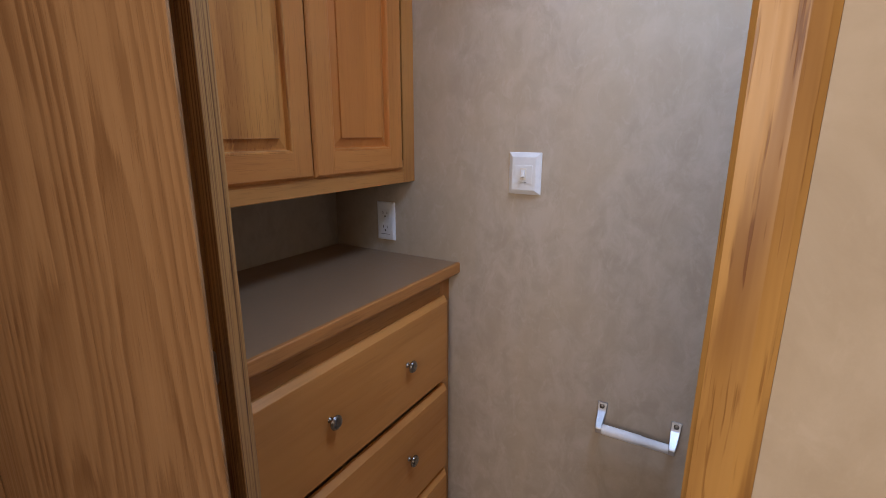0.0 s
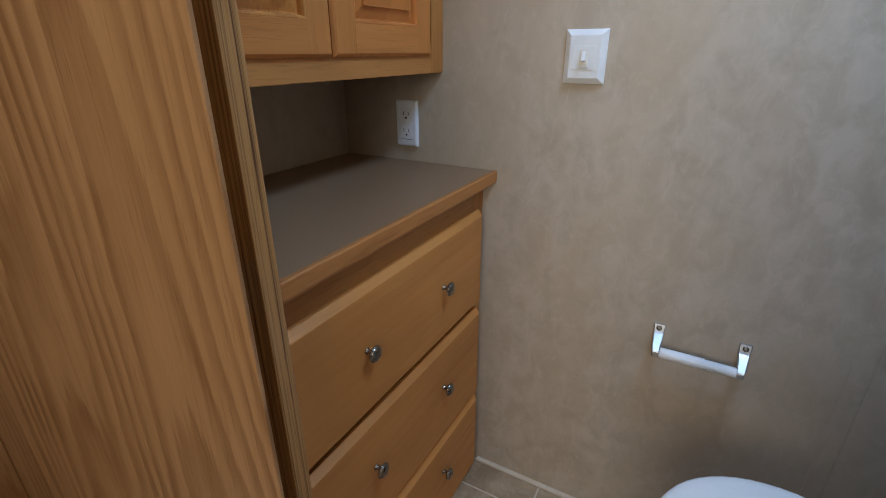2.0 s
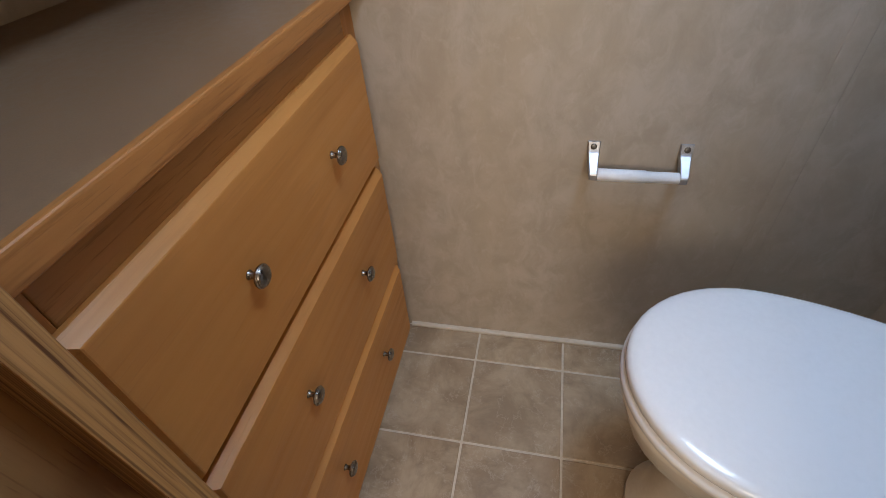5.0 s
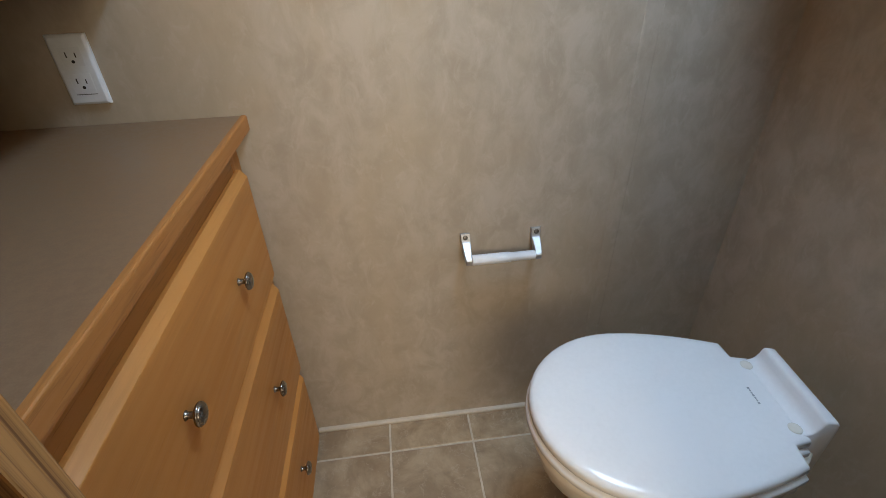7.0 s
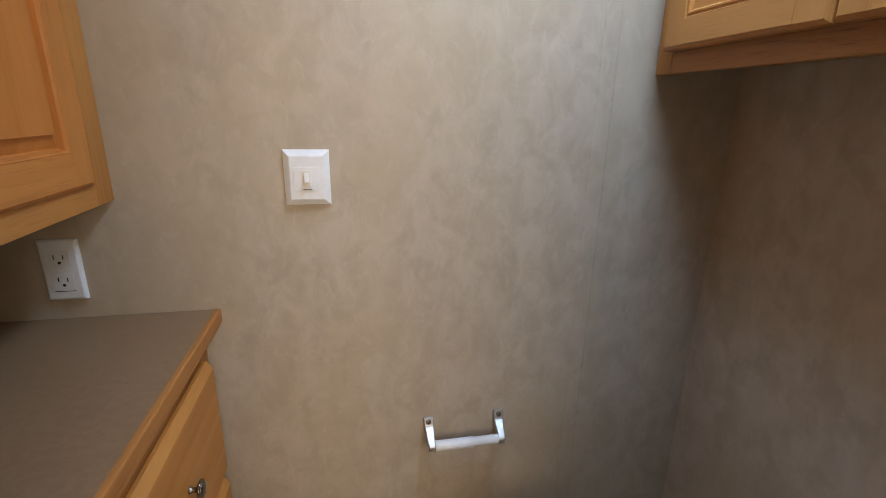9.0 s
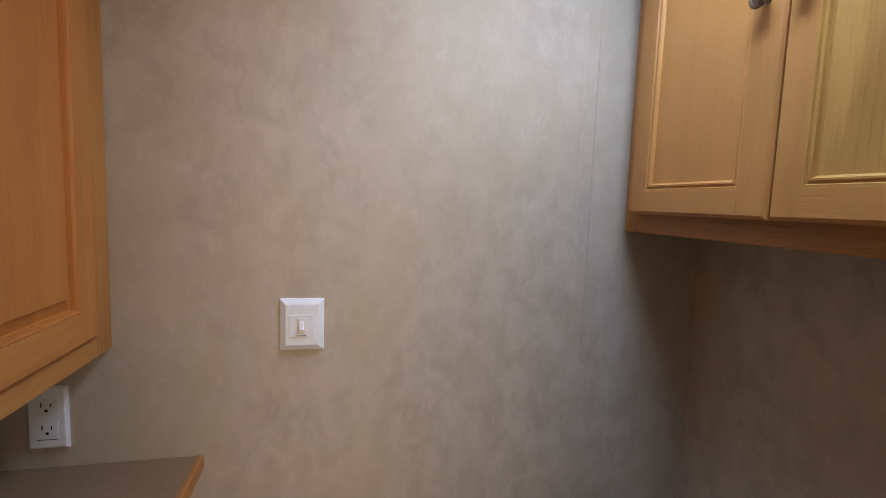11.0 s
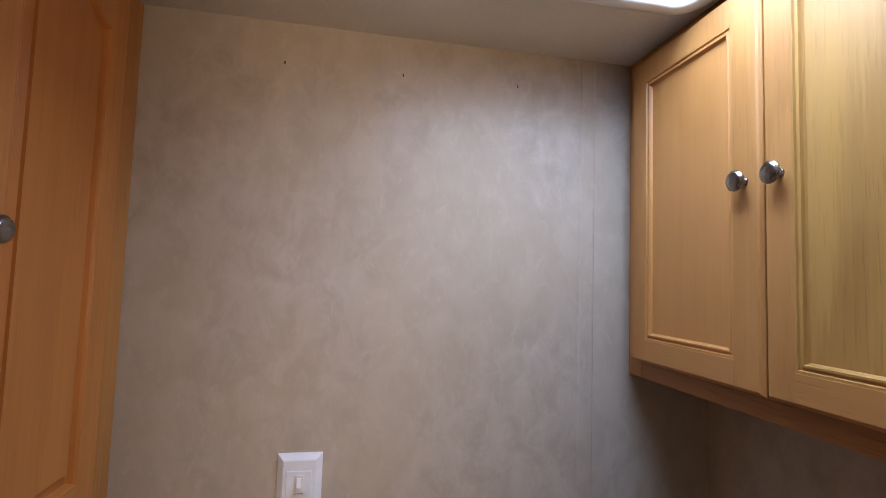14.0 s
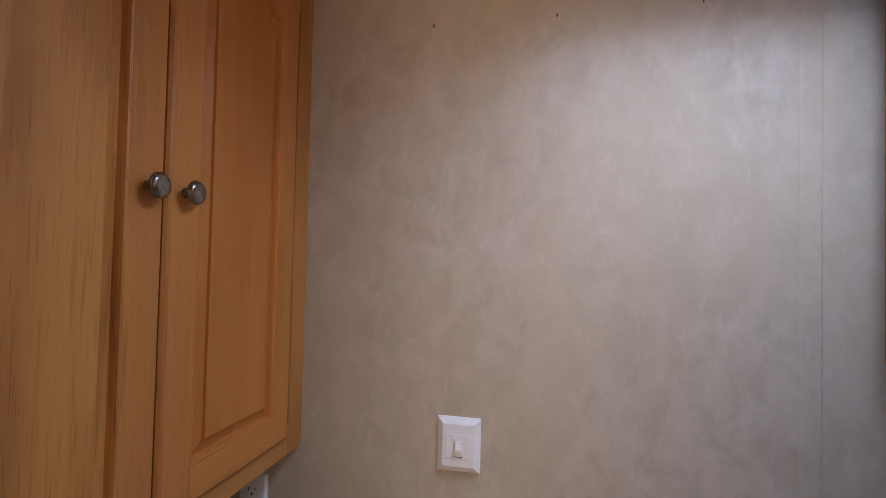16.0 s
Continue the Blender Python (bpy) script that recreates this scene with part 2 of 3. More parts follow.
def lathe(profile, m, n=24, bm=None):
    """Turns (radius, height) pairs about the z axis of the pose m."""
    bm = bm or bmesh.new()
    rings = []
    for r, h in profile:
        rings.append([bm.verts.new(m @ Vector((r * math.cos(2 * math.pi * k / n), r * math.sin(2 * math.pi * k / n), h))) for k in range(n)])
    for a, b in zip(rings, rings[1:]):
        for k in range(n):
            bm.faces.new((a[k], a[(k + 1) % n], b[(k + 1) % n], b[k]))
    bm.faces.new(rings[0][::-1])
    bm.faces.new(rings[-1])
    return bm


def loft(rings, bm=None, caps=True):
    """Joins closed rings of equal count."""
    bm = bm or bmesh.new()
    made = [[bm.verts.new(p) for p in ring] for ring in rings]
    n = len(made[0])
    for a, b in zip(made, made[1:]):
        for k in range(n):
            bm.faces.new((a[k], a[(k + 1) % n], b[(k + 1) % n], b[k]))
    if caps:
        bm.faces.new(made[0][::-1])
        bm.faces.new(made[-1])
    return bm


def extrude_profile(pts, axis_from, axis_to, place):
    """A prism: the profile pts (a, b), set by place(a, b, s) for s at both ends."""
    return loft([[place(a, b, axis_from) for a, b in pts], [place(a, b, axis_to) for a, b in pts]])


# ---- the setting ----
FLOOR = -0.018
WEST, EAST = -0.565, 0.890
DOORWALL_S, DOORWALL_N = -0.790, -0.768
HALL_S, HALL_W, HALL_E = -2.45, -1.10, 1.50

solid("wall_north", box(WEST - 0.05, EAST + 0.05, 0.0, 0.05, -0.05, 2.19), WALL, "mottled beige-taupe vinyl covered bathroom wall", "wall")
solid("wall_east", box(EAST, EAST + 0.05, DOORWALL_N, 0.0, -0.05, 2.19), WALL, "mottled beige wall behind the toilet", "wall")
solid("wall_west", box(WEST - 0.05, WEST, -0.766, 0.0, -0.05, 2.19), WALL, "mottled beige wall behind the dresser", "wall")
solid("wall_south", box(0.475, HALL_E, DOORWALL_S, DOORWALL_N, -0.05, 2.19), WALL, "mottled beige partition wall beside the doorway", "wall")
hall = box(HALL_W - 0.05, HALL_W, HALL_S, -0.768, -0.05, 2.19)
box(HALL_E, HALL_E + 0.05, HALL_S, DOORWALL_N, 0, 2.15, bm=hall)
box(HALL_W, -0.05, HALL_S - 0.05, HALL_S, 0, 2.15, bm=hall)
box(1.05, HALL_E, HALL_S - 0.05, HALL_S, 0, 2.15, bm=hall)
box(-0.05, 1.05, HALL_S - 0.05, HALL_S, -0.05, 1.08, bm=hall)
box(-0.05, 1.05, HALL_S - 0.05, HALL_S, 1.84, 2.15, bm=hall)
solid("wall_hall", hall, WALL, "plain beige walls closing the room behind", "wall")

# ceiling with the vent's opening
cl = box(HALL_W, VENT[0], HALL_S, 0.0, CEIL, CEIL + 0.09)
box(VENT[1], HALL_E, HALL_S, 0.0, CEIL, CEIL + 0.09, bm=cl)
box(VENT[0], VENT[1], HALL_S, VENT[2], CEIL, CEIL + 0.09, bm=cl)
box(VENT[0], VENT[1], VENT[3], 0.0, CEIL, CEIL + 0.09, bm=cl)
solid("ceiling", cl, CEILING, "plain off-white panel ceiling", "ceiling")

floor = solid("floor", box(HALL_W, HALL_E, HALL_S, 0.05, FLOOR - 0.06, FLOOR - 0.002), GROUT, "brown slate-look vinyl tile floor with pale joints", "floor")

# oak side panel of the closet that makes the doorway's left side, with its jamb and stop
PY = -0.776
solid("closet_panel", box(HALL_W, -0.018, PY, PY + 0.004, FLOOR, CEIL - 0.002, 0.0008), PANEL_OAK, "flat stained oak panel beside the doorway", "wall panel")
solid("closet_side", box(-0.95, -0.932, HALL_S, PY - 0.0005, FLOOR, CEIL - 0.002, 0.0015), PANEL_OAK, "flat stained oak panel at the side of the closet", "wall panel")
solid("door_jamb", box(-0.30, -0.098, PY + 0.0045, -0.6965, FLOOR, CEIL - 0.002), JAMB_OAK, "stained oak door jamb", "door frame")
solid("door_stop", box(-0.0975, -0.0690, -0.7195, -0.6965, FLOOR, CEIL - 0.002, 0.002), PLY_EDGE, "narrow oak strip on the door jamb", "trim")

# oak casing on the other side of the doorway
cas = [(0.4435, DOORWALL_S - 0.002), (0.4435, DOORWALL_S - 0.005), (0.4460, DOORWALL_S - 0.008), (0.464, DOORWALL_S - 0.008), (0.471, DOORWALL_S - 0.006),
       (0.4745, DOORWALL_S - 0.003), (0.4745, DOORWALL_S), (0.4745, DOORWALL_N), (0.4450, DOORWALL_N)]
solid("door_casing", extrude_profile(cas, FLOOR, CEIL - 0.002, lambda a, b, s: (a, b, s)), CASING_OAK, "yellow oak casing of the doorway", "door frame")

# quarter-round strip along the foot of the wall, wall seam batten
q = [(0, 0), (-0.0095, 0), (-0.0105, 0.0020), (-0.0105, 0.0050), (-0.0092, 0.0078), (-0.0066, 0.0098), (-0.0030, 0.0107), (0, 0.0109)]
solid("baseboard", extrude_profile(q, -0.155, EAST, lambda a, b, s: (s, a, FLOOR + b)), TRIM, "cream quarter-round strip at the foot of the wall", "baseboard")
seam = [(0.5815, 0.0), (0.5828, -0.0009), (0.5860, -0.0014), (0.5985, -0.0016), (0.6110, -0.0014), (0.6142, -0.0009), (0.6155, 0.0)]
solid("trim", extrude_profile(seam, FLOOR + 0.012, CEIL - 0.001, lambda a, b, s: (a, b, s)), WALL, "flat wallpapered seam strip on the wall", "trim")


# ---- cabinets ----
def knob(parent, at, toward, size=1.0):
    """A round cabinet knob whose stem points along x (toward = 1 or -1)."""
    m = pose(*at, 0, 90 * toward, 0)
    k = size * 1.2
    prof = [(0.0056 * k, 0.0), (0.0050 * k, 0.0012), (0.0038 * k, 0.0030), (0.0036 * k, 0.0085), (0.0050 * k, 0.0108), (0.0100 * k, 0.0126), (0.0122 * k, 0.0140), (0.0130 * k, 0.0158), (0.0128 * k, 0.0174),
            (0.0117 * k, 0.0180), (0.0114 * k, 0.0188), (0.0110 * k, 0.0200), (0.0092 * k, 0.0212), (0.0058 * k, 0.0220), (0.001 * k, 0.0223)]
    return part("knob", lathe(prof, m), NICKEL, parent, "round brushed nickel knob", True)


def opening_loop(u0, u1, v0, vs, rise, d, n=20):
    """The outline of a door's panel opening, drawn in by d: foot, sides, arched head."""
    mid, half = (u0 + u1) / 2, (u1 - u0) / 2 - d
    pts = [(u0 + d, v0 + d), (u1 - d, v0 + d), (u1 - d, vs - d), (u1 - d, vs - d)]
    for k in range(n + 1):
        s = 1 - 2 * k / n
        a = max(0.0, min(1.0, (1 - abs(s) - 0.06) / 0.94))
        pts.append((mid + s * half, vs - d + rise * (0.5 - 0.5 * math.cos(math.pi * min(1.0, a * 1.35)))))
    pts += [(u0 + d, vs - d), (u0 + d, vs - d)]
    return pts


def cabinet_door(parent, u0, u1, v0, v1, x, toward, open_u, open_v, rise, steps, thick, mats, label, knob_at):
    """A framed door in a plane of constant x. steps: (drawn in, set back) pairs of the panel's moulding."""
    frame_mat, rail_mat, panel_mat = mats
    place = lambda u, v, back: (x - toward * back, u, v)
    lo = opening_loop(open_u[0], open_u[1], open_v[0], open_v[1], rise, 0.0)
    n = len(lo)
    lip = 0.006
    outer = []
    for k, (u, v) in enumerate(lo):
        if k == 0:
            outer.append((u0, v0))
        elif k == 1:
            outer.append((u1, v0))
        elif k == 2:
            outer.append((u1, v))
        elif k == 3:
            outer.append((u1, v1))
        elif k == n - 2:
            outer.append((u0, v1))
        elif k == n - 1:
            outer.append((u0, v))
        else:
            outer.append((u, v1))
    inn = lambda p: (min(max(p[0], u0 + lip), u1 - lip), min(max(p[1], v0 + lip), v1 - lip))
    bm = bmesh.new()
    rings = [[place(u, v, thick) for u, v in outer], [place(u, v, 0.006) for u, v in outer],
             [place(*(lambda p: ((p[0] + inn(p)[0]) / 2, (p[1] + inn(p)[1]) / 2))(q), 0.002) for q in outer],
             [place(*inn(p), 0.0) for p in outer], [place(u, v, 0.0) for u, v in lo], [place(u, v, 0.012) for u, v in lo]]
    loft(rings, bm, caps=False)
    bmesh.ops.remove_doubles(bm, verts=bm.verts, dist=0.00001)
    door = part("door", bm, frame_mat, parent, label)
    # rail inlays: the level members, a hair proud of the uprights
    part("rail", box(x - toward * 0.004, x + toward * 0.0007, open_u[0], open_u[1], v0 + lip, open_v[0] - 0.0005, 0.0003), rail_mat, door)
    rings = [[place(u, v, back) for u, v in opening_loop(open_u[0], open_u[1], open_v[0], open_v[1], rise, d)] for d, back in steps]
    bm = loft(rings, caps=False)
    top = [bm.verts.new(p) for p in rings[-1]]
    bm.faces.new(top)
    bmesh.ops.remove_doubles(bm, verts=bm.verts, dist=0.00001)
    part("panel", bm, panel_mat, door)
    knob(door, knob_at, toward)
    return door


RAISED = [(-0.0005, 0.0003), (0.0015, -0.0004), (0.0035, 0.0006), (0.0050, 0.0040), (0.0064, 0.0108), (0.0088, 0.0112), (0.0270, 0.0048), (0.0276, 0.0008)]
BEADED = [(-0.0005, 0.0002), (0.003, 0.0002), (0.0045, 0.003), (0.007, 0.003), (0.0085, 0.001), (0.011, 0.001), (0.0125, 0.005), (0.0145, 0.0075)]

# wall cabinet over the dresser
LC = thing("wall_cabinet", (-0.42, -0.35, 1.08), "honey oak wall cabinet with two arched doors, hung over the dresser", "cabinet")
XF = -0.274
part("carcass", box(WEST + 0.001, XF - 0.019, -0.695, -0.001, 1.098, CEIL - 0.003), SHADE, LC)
part("face_stile", box(XF - 0.018, XF, -0.050, -0.001, 1.083, CEIL - 0.003, 0.0015), FRAME_V, LC)
part("face_stile", box(XF - 0.018, XF, -0.695, -0.640, 1.083, CEIL - 0.003, 0.0015), FRAME_V, LC)
part("face_rail", box(XF - 0.018, XF, -0.6395, -0.0505, 1.083, 1.140, 0.0015), FRAME_H, LC)
part("face_rail", box(XF - 0.018, XF, -0.6395, -0.0505, 1.915, CEIL - 0.003, 0.0015), FRAME_H, LC)
for a, b, kn, mat in ((-0.3630, -0.064, -0.335, DOOR_V), (-0.664, -0.3670, -0.393, AMBER_OAK)):
    cabinet_door(LC, a, b, 1.118, 1.942, XF + 0.009, 1, (a + 0.052, b - 0.052), (1.170, 1.864), 0.036, RAISED, 0.0085, (STILE_V, RAIL_H, mat),
                 "honey oak door with an arched raised panel", (XF + 0.009, kn, 1.527))

# wall cabinet over the toilet
RC = thing("wall_cabinet", (0.80, -0.35, 1.30), "pale oak wall cabinet with two flat-panel doors, hung over the toilet", "cabinet")
XR = 0.6975
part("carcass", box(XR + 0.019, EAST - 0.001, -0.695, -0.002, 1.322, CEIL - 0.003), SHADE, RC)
part("face_stile", box(XR, XR + 0.018, -0.045, -0.002, 1.304, CEIL - 0.003, 0.0015), PALE_V, RC)
part("face_stile", box(XR, XR + 0.018, -0.695, -0.660, 1.304, CEIL - 0.003, 0.0015), PALE_V, RC)
# level rails in the darkened oak, for shade around the doors
part("face_rail", box(XR, XR + 0.018, -0.6595, -0.0455, 1.304, 1.365, 0.0015), SHADED_RAIL_H, RC)
part("face_rail", box(XR, XR + 0.018, -0.6595, -0.0455, 1.915, CEIL - 0.003, 0.0015), SHADED_RAIL_H, RC)
cabinet_door(RC, -0.3570, -0.046, 1.341, 1.941, XR - 0.0255, -1, (-0.308, -0.093), (1.385, 1.893), 0.0, BEADED, 0.025, (PALE_V, PALE_H, PALE_PLAIN),
             "pale oak door with a beaded flat panel", (XR - 0.0255, -0.330, 1.644))
cabinet_door(RC, -0.6800, -0.3610, 1.341, 1.941, XR - 0.0255, -1, (-0.630, -0.405), (1.385, 1.893), 0.0, BEADED, 0.025, (PALE_V, PALE_H, PALE_OAK),
             "pale oak door with a coarse-grained beaded flat panel", (XR - 0.0255, -0.388, 1.644))

# dresser
DX = -0.166
DR = thing("dresser", (-0.36, -0.35, FLOOR), "honey oak built-in dresser with three drawers", "dresser")
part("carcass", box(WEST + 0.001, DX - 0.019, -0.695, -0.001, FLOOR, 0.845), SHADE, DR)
part("face_stile", box(DX - 0.018, DX, -0.048, -0.001, FLOOR, 0.845, 0.0015), FRAME_V, DR)
part("face_stile", box(DX - 0.018, DX, -0.695, -0.650, FLOOR, 0.845, 0.0015), FRAME_V, DR)
part("face_rail", box(DX - 0.018, DX, -0.6495, -0.0485, 0.765, 0.845, 0.0015), SHADED_RAIL_H, DR)
for z in (0.526, 0.256):
    part("face_rail", box(DX - 0.018, DX - 0.010, -0.6495, -0.0485, z, z + 0.03, 0.0015), SHADED_RAIL_H, DR)
part("face_rail", box(DX - 0.018, DX, -0.6495, -0.0485, FLOOR, 0.06, 0.0015), SHADED_RAIL_H, DR)


def drawer(z0, z1, kz):
    """A slab front with a chamfered lip all round."""
    y0, y1, x0, x1 = -0.668, -0.037, DX + 0.001, DX + 0.021
    c = 0.0095
    rect = lambda d, x: [(x, y0 + d, z0 + d), (x, y1 - d, z0 + d), (x, y1 - d, z1 - d), (x, y0 + d, z1 - d)]
    bm = loft([rect(0, x0), rect(0, x0 + 0.006), rect(0.001, x0 + 0.0075), rect(c, x1 - 0.0006), rect(c + 0.0015, x1)])
    d = part("drawer", bm, DRAWER_H, DR, "drawer with a chamfered slab front")
    for ky in (-0.484, -0.229):
        knob(d, (x1, ky, kz), 1, 0.95)


drawer(0.550, 0.789, 0.677)
drawer(0.274, 0.531, 0.421)
drawer(0.012, 0.258, 0.160)

CT = thing("countertop", (-0.34, -0.35, 0.845), "taupe laminate countertop with an oak front edge, on the dresser", "countertop")
part("slab", box(WEST + 0.001, -0.1417, -0.695, -0.0015, 0.8455, 0.875, 0.0005), LAMINATE, CT)
nose = [(0, -0.028), (0.0068, -0.028), (0.0085, -0.0262), (0.0092, -0.0225), (0.0092, -0.0030), (0.0086, -0.0010), (0.0074, 0.0002), (0.0050, 0.0006), (0.0004, 0.0006), (0, 0.0002)]
part("edge_band", extrude_profile(nose, -0.695, -0.0015, lambda a, b, s: (-0.1415 + a, s, 0.875 + b)), NOSE_OAK, CT, "rounded oak front edge")

# ---- wall fittings ----
SW = thing("light_switch", (0.039, 0, 1.116), "square white plastic light switch plate on the wall", "switch")
sx0, sx1, sz0, sz1 = 0.0, 0.0785, 1.068, 1.165
rect = lambda d, y: [(sx0 + d, y, sz0 + d), (sx1 - d, y, sz0 + d), (sx1 - d, y, sz1 - d), (sx0 + d, y, sz1 - d)]
part("plate", loft([rect(0, 0.0), rect(0, -0.003), rect(0.0005, -0.0042), rect(0.0095, -0.0105), rect(0.0112, -0.0112)]), WHITE, SW)
part("insert", box(0.017, 0.060, -0.0126, -0.0112, 1.094, 1.136, 0.0004), WHITE, SW)
part("bezel", box(0.0315, 0.0465, -0.0142, -0.0127, 1.1025, 1.1295, 0.0006), IVORY, SW)
tg = box(0.0350, 0.0430, -0.005, 0.005, 1.108, 1.1255, 0.0014)
bmesh.ops.rotate(tg, cent=(0.039, 0, 1.116), matrix=Matrix.Rotation(radians(-16), 3, "X"), verts=tg.verts)
bmesh.ops.translate(tg, vec=(0, -0.0152, 0), verts=tg.verts)
part("toggle", tg, WHITE, SW, "small white rocker")
# thin dark bar standing in for the shadow below the toggle
part("label_bar", box(0.031, 0.047, -0.0131, -0.01262, 1.0965, 1.0975), DARK, SW)

OU = thing("wall_outlet", (-0.372, 0, 0.965), "white double wall outlet above the countertop", "outlet")
ox0, ox1, oz0, oz1 = -0.402, -0.342, 0.911, 1.019
rect2 = lambda d, y: [(ox0 + d, y, oz0 + d), (ox1 - d, y, oz0 + d), (ox1 - d, y, oz1 - d), (ox0 + d, y, oz1 - d)]
part("plate", loft([rect2(0, 0.0), rect2(0, -0.004), rect2(0.001, -0.006), rect2(0.004, -0.008), rect2(0.006, -0.0082)]), WHITE, OU)
for cz in (0.986, 0.946):
    rc = part("receptacle", box(-0.3885, -0.3555, -0.0087, -0.0083, cz - 0.0145, cz + 0.0145, 0.0005), WHITE, OU)
    part("slot", box(-0.3800, -0.3782, -0.0090, -0.0084, cz - 0.001, cz + 0.0075), DARK, rc)
    part("slot", box(-0.3662, -0.3645, -0.0090, -0.0084, cz - 0.001, cz + 0.006), DARK, rc)
    part("ground_hole", lathe([(0.0026, 0), (0.0026, 0.0006)], pose(-0.372, -0.00845, cz - 0.007, 90, 0, 0), 12), DARK, rc)
part("seam", box(-0.388, -0.356, -0.0086, -0.00825, 0.9275, 0.9285), DARK, OU)

TP = thing("toilet_paper_holder", (0.342, 0, 0.54), "chrome paper holder with an empty white roller on the wall", "paper holder")
# (out from the wall, height, half width) down the sloping front of a bracket, and its back
FRONT = [(-0.0030, 0.5892, 0.0112), (-0.0052, 0.5885, 0.0114), (-0.0098, 0.5740, 0.0106), (-0.0125, 0.5705, 0.0100), (-0.0300, 0.5590, 0.0084), (-0.0420, 0.5500, 0.0076),
         (-0.0455, 0.5470, 0.0074), (-0.0470, 0.5440, 0.0073), (-0.0470, 0.5345, 0.0072), (-0.0455, 0.5325, 0.0070)]
BACK = [(0.0, 0.5888), (0.0, 0.5860), (0.0, 0.5700), (0.0, 0.5660), (-0.0140, 0.5500), (-0.0270, 0.5400), (-0.0310, 0.5370), (-0.0330, 0.5355), (-0.0345, 0.5335), (-0.0360, 0.5325)]
for cx, lean in ((0.2593, 1), (0.4187, -1)):
    rings = []
    for k, ((fy, fz, w), (by, bz)) in enumerate(zip(FRONT, BACK)):
        x, e = cx + lean * 0.0035 * k / 9, 0.0016
        rings.append([(x - w, by, bz), (x - w, fy + e, fz - e * 0.3), (x - w + e, fy, fz), (x + w - e, fy, fz), (x + w, fy + e, fz - e * 0.3), (x + w, by, bz)])
    br = part("bracket", loft(rings), CHROME, TP, "satin chrome bracket, wider at the top")
    part("screw", lathe([(0.0056, 0), (0.0056, 0.0012), (0.0040, 0.0018), (0.001, 0.0020)], pose(cx, -0.0074, 0.5808, 72, 0, 0), 14), DARKSTEEL, br, "", True)
prof = [(0.0025, -0.0005), (0.0108, 0.0), (0.0116, 0.001), (0.0116, 0.084), (0.0102, 0.0845), (0.0102, 0.139), (0.0096, 0.1405), (0.0025, 0.141)]
part("roller", lathe(prof, pose(0.2690, -0.0390, 0.5415, 0, 90, 0), 20), ROLLER, TP, "white plastic telescoping roller", True)

for x, z in ((0.4395, 1.895), (-0.026, 1.891), (0.200, 1.892), (0.6025, 1.891)):
    tagged(solid("wall_nail", box(x - 0.0011, x + 0.0011, -0.0012, 0.0, z - 0.0035, z + 0.003, 0.0004), DARK, "tiny dark nail head in the wall", "nail", "thing"), group="nails in the wall")

ST = thing("strike_plate", (-0.098, -0.737, 0.885), "zinc strike plate screwed to the oak door jamb", "strike plate")
py0, py1, pz0, pz1, pr = -0.753, -0.721, 0.884, 0.934, 0.007
outline = [(cy + pr * math.cos(radians(a0 + 15 * k)), cz + pr * math.sin(radians(a0 + 15 * k)))
           for cy, cz, a0 in ((py1 - pr, pz1 - pr, 0), (py0 + pr, pz1 - pr, 90), (py0 + pr, pz0 + pr, 180), (py1 - pr, pz0 + pr, 270)) for k in range(7)]
part("plate", extrude_profile(outline, -0.0985, -0.0965, lambda a, b, s: (s, a, b)), STEEL, ST)
for z in (0.897, 0.924):
    sc = part("screw", lathe([(0.0048, 0), (0.0048, 0.0008), (0.0036, 0.0016), (0.001, 0.0018)], pose(-0.0964, -0.738, z, 0, 90, 0), 14), CHROME, ST, "", True)
    part("recess", box(-0.0950, -0.0942, -0.7398, -0.7362, z - 0.0018, z + 0.0018), DARKSTEEL, sc)


# ---- toilet ----
TY = -0.408


def egg(x0, x1, half, tail, z, n=40, dy=0.0):
    """An egg-shaped ring: round front at x0, widest past the middle, narrower tail at x1."""
    pts = []
    for k in range(n):
        a = 2 * math.pi * k / n
        c, s = math.cos(a), math.sin(a)
        u = (1 - c) / 2 if abs(c) < 2 else 0
        x = x0 + (x1 - x0) * u
        w = half * abs(s) ** 0.80 * (1 - (1 - tail) * max(0.0, (u - 0.5) * 2) ** 1.5)
        pts.append((x, TY + dy + math.copysign(w, s), z))
    return pts


def lid_ring(grow, z, n=26):
    """The lid's outline: an egg cut straight at the hinge end, with a narrower hinge tongue."""
    half, tip, wide, back = 0.170 + grow, 0.292 - grow, 0.478, 0.680 + grow
    pts = []
    for k in range(n + 1):
        a = math.pi * (0.5 + k / n)
        pts.append((wide + (wide - tip) * math.cos(a), TY + half * math.sin(a), z))
    m = 8
    low = [(wide + (back - wide) * k / m, TY - half + 0.042 * (k / m) ** 1.8, z) for k in range(1, m + 1)]
    tongue = [(back + 0.004, TY - 0.092 - grow, z), (back + 0.032, TY - 0.086 - grow, z)]
    up = [(p[0], 2 * TY - p[1], z) for p in reversed(low + tongue)]
    return pts + low + tongue + up


def shrink(ring, d, z):
    cx, cy = 0.49, TY
    return [(x + (cx - x) * d / 0.2, y + (cy - y) * d / 0.16, z) for x, y, _ in ring]


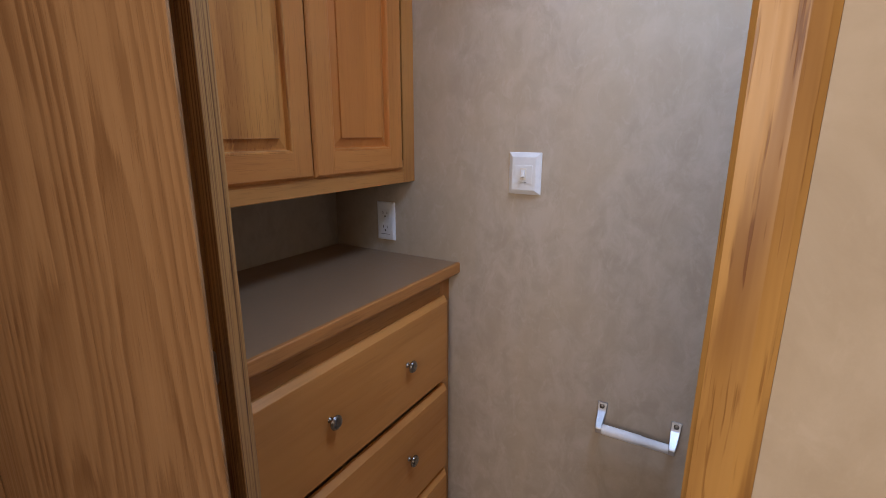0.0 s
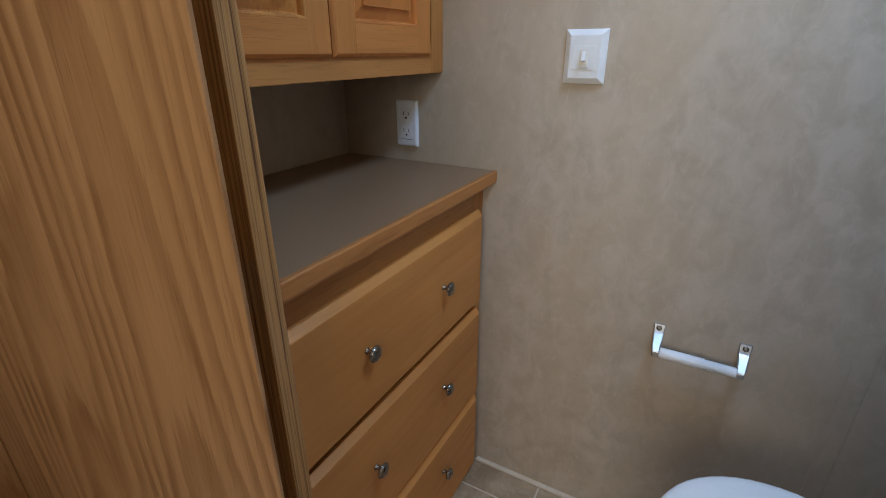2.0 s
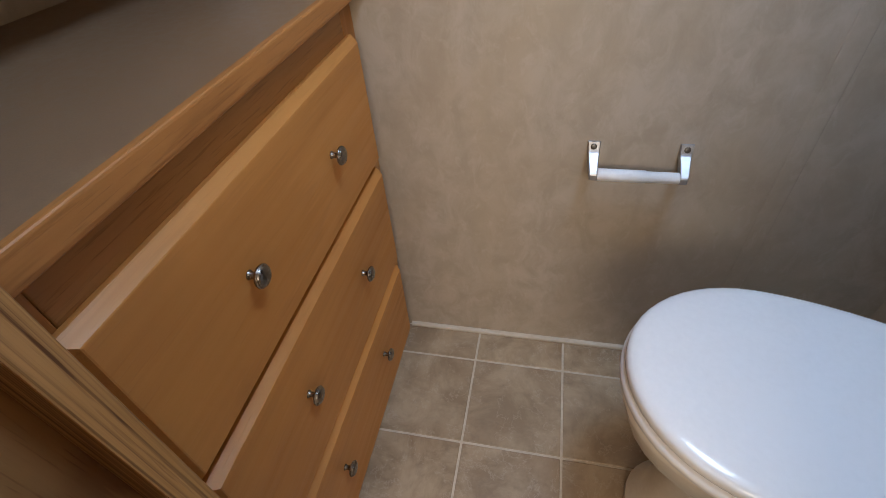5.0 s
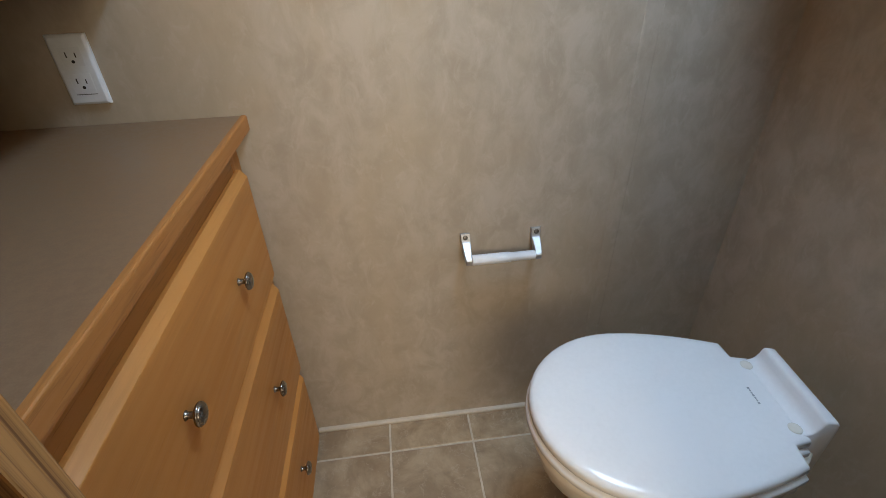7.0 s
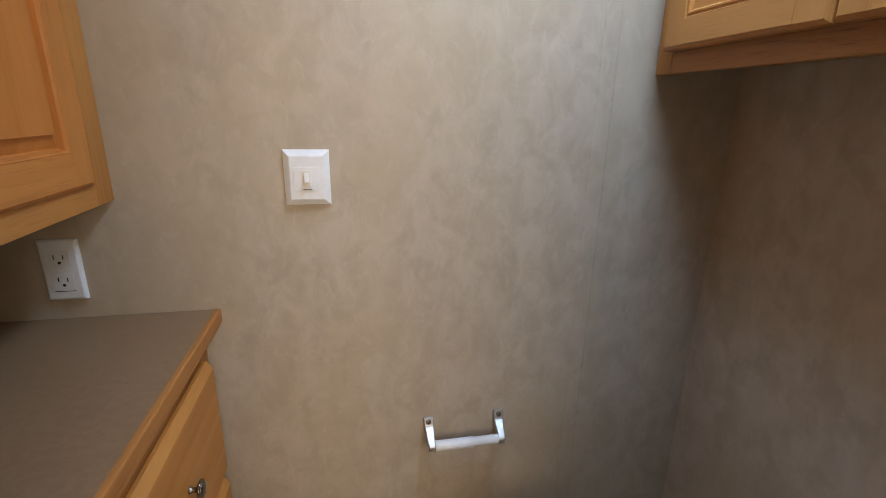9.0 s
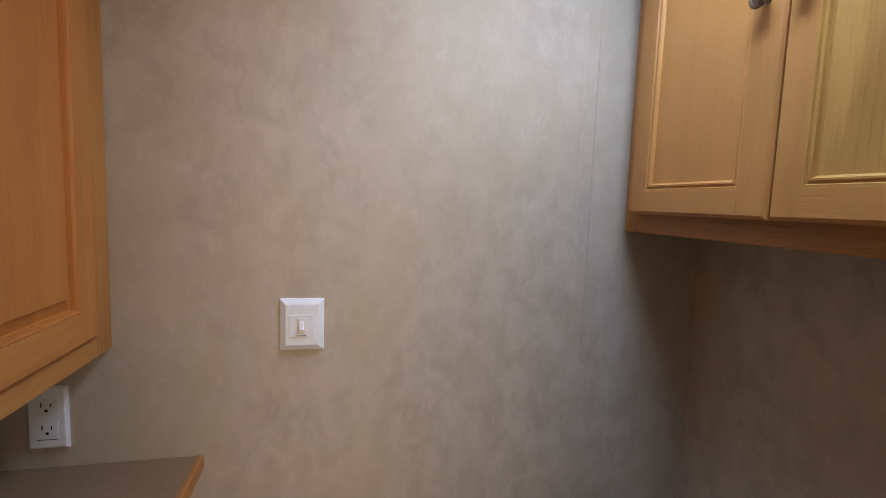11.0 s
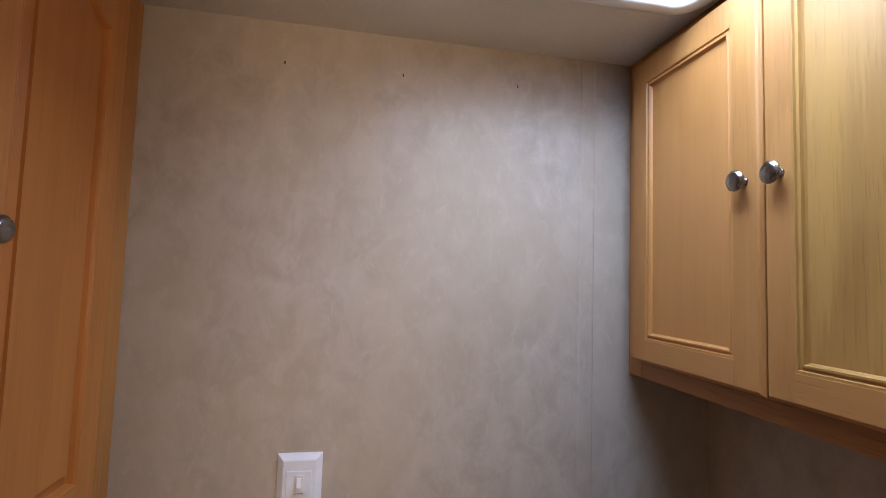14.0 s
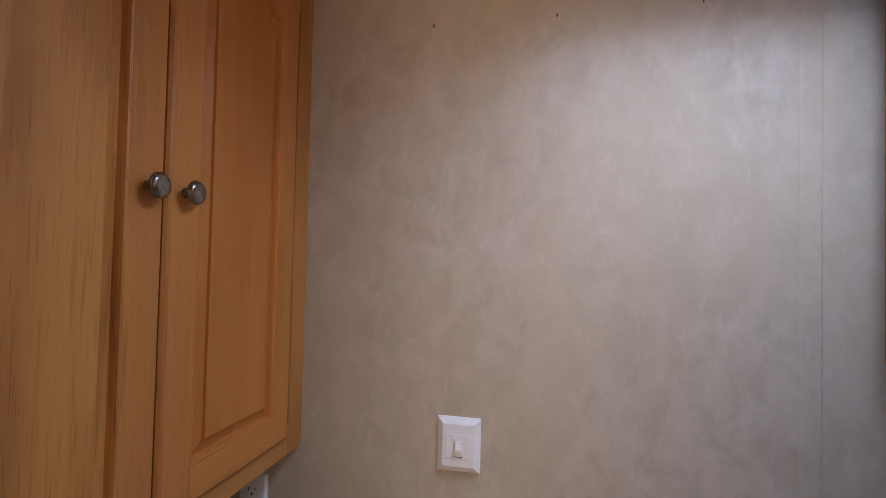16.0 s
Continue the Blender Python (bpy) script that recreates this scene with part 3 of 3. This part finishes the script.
TO = thing("toilet", (0.55, TY, FLOOR), "white low-profile toilet with its lid closed", "toilet")
body = [egg(0.375, 0.760, 0.115, 0.95, FLOOR), egg(0.375, 0.760, 0.115, 0.95, 0.006), egg(0.392, 0.755, 0.100, 0.95, 0.020), egg(0.405, 0.750, 0.090, 0.95, 0.10),
        egg(0.402, 0.750, 0.094, 0.95, 0.20), egg(0.352, 0.760, 0.126, 0.9, 0.290), egg(0.314, 0.765, 0.152, 0.85, 0.345), egg(0.300, 0.768, 0.160, 0.80, 0.390),
        egg(0.294, 0.768, 0.166, 0.80, 0.410), egg(0.296, 0.768, 0.164, 0.80, 0.419), egg(0.304, 0.765, 0.156, 0.80, 0.424)]
part("bowl", loft(body), CREAM, TO, "cream ceramic bowl on a narrow pedestal", True)
ln = lid_ring(0.004, 0)
part("seat", loft([shrink(ln, 0.006, 0.424), shrink(ln, 0.0, 0.429), shrink(ln, 0.0, 0.439), shrink(ln, 0.005, 0.4445)]), CERAMIC, TO, "", True)
ll = lid_ring(0.0, 0)
part("lid", loft([shrink(ll, 0.005, 0.4455), shrink(ll, 0.0, 0.449), shrink(ll, 0.0, 0.459), shrink(ll, 0.002, 0.4635), shrink(ll, 0.007, 0.4665), shrink(ll, 0.018, 0.4682), shrink(ll, 0.07, 0.4695)]), CERAMIC, TO, "closed white plastic lid", True)
for dy in (-0.066, 0.066):
    part("hinge_cap", lathe([(0.0105, 0), (0.0105, 0.0012), (0.0090, 0.0022), (0.004, 0.0026)], pose(0.696, TY + dy, 0.4672), 18), CREAM, TO, "", True)
sh = [(0.690, 0.440), (0.692, 0.466), (0.704, 0.4680), (0.712, 0.4705), (0.718, 0.4755), (0.7220, 0.4830), (0.7245, 0.4915), (0.7262, 0.4955), (0.7295, 0.4975), (0.7450, 0.4940), (0.7485, 0.4905), (0.7500, 0.480), (0.751, 0.40), (0.752, 0.30), (0.73, 0.30)]
cxs, czs = 0.735, 0.45
rings = []
for y, k in ((-0.0800, 0.93), (-0.0792, 0.965), (-0.0770, 0.99), (-0.0740, 1.0), (0.0740, 1.0), (0.0770, 0.99), (0.0792, 0.965), (0.0800, 0.93)):
    rings.append([(cxs + (a - cxs) * k, TY + y, czs + (b - czs) * (k if b > czs else 1)) for a, b in sh])
part("rear_shroud", loft(rings), CERAMIC, TO, "raised white housing behind the lid", True)
part("pedal", box(0.395, 0.435, TY - 0.155, TY - 0.100, 0.030, 0.043, 0.004), CREAM, TO)
for k in range(7):
    y, w = TY - 0.018 + 0.0052 * k, 0.0012 if k % 3 else 0.0019
    part("maker_mark", box(0.6690 - w, 0.6690 + w * 0.6, y, y + 0.0034, 0.4688, 0.4695), MARK, TO)

# the toilet stands a few degrees askew
TO.matrix_world = Matrix.Translation((0.466, TY + 0.020, FLOOR)) @ Matrix.Rotation(radians(-5), 4, "Z") @ Matrix.Translation((0.10, 0, 0))

# ---- roof vent ----
RV = thing("roof_vent", (0.4825, -0.4175, CEIL), "white roof vent with a daylit translucent lid in the ceiling", "roof vent")


def rrect(x0, x1, y0, y1, r, z, n=6):
    pts = []
    for cx, cy, a0 in ((x1 - r, y1 - r, 0), (x0 + r, y1 - r, 90), (x0 + r, y0 + r, 180), (x1 - r, y0 + r, 270)):
        for k in range(n + 1):
            a = radians(a0 + 90 * k / n)
            pts.append((cx + r * math.cos(a), cy + r * math.sin(a), z))
    return pts


vx0, vx1, vy0, vy1 = VENT
rim = [rrect(vx0 - d, vx1 + d, vy0 - d, vy1 + d, 0.03 + max(d, 0), z) for d, z in ((0.022, CEIL - 0.001), (0.022, CEIL - 0.010), (0.018, CEIL - 0.016), (-0.002, CEIL - 0.017), (-0.006, CEIL - 0.012), (-0.006, CEIL + 0.120))]
part("rim", loft(rim, caps=False), WHITE, RV, "rounded white plastic rim", True)
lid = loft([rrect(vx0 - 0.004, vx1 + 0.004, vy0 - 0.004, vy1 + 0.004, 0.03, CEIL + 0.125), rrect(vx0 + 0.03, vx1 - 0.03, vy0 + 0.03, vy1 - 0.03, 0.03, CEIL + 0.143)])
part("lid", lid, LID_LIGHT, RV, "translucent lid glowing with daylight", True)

# ---- floor tiles ----
P, G = 0.2245, 0.0027
JX, JY = 0.041, -0.096
meshes = {}
for i in range(-2, 5):
    for j in range(-3, 2):
        x0, x1 = max(JX + P * i, -0.20), min(JX + P * (i + 1), EAST)
        y0, y1 = max(JY + P * (j - 1), -0.72), min(JY + P * j, 0.0)
        if x1 - x0 < 0.01 or y1 - y0 < 0.01:
            continue
        w, h = round(x1 - x0 - 2 * G, 4), round(y1 - y0 - 2 * G, 4)
        if (w, h) not in meshes:
            bm = box(-w / 2, w / 2, -h / 2, h / 2, -0.004, 0.0, 0.0014, seg=1)
            me = bpy.data.meshes.new("tile")
            bm.to_mesh(me)
            bm.free()
            me.materials.append(TILE)
            meshes[w, h] = me
        ob = new("tile", meshes[w, h])
        ob.location = ((x0 + x1) / 2, (y0 + y1) / 2, FLOOR)
        ob.parent = floor
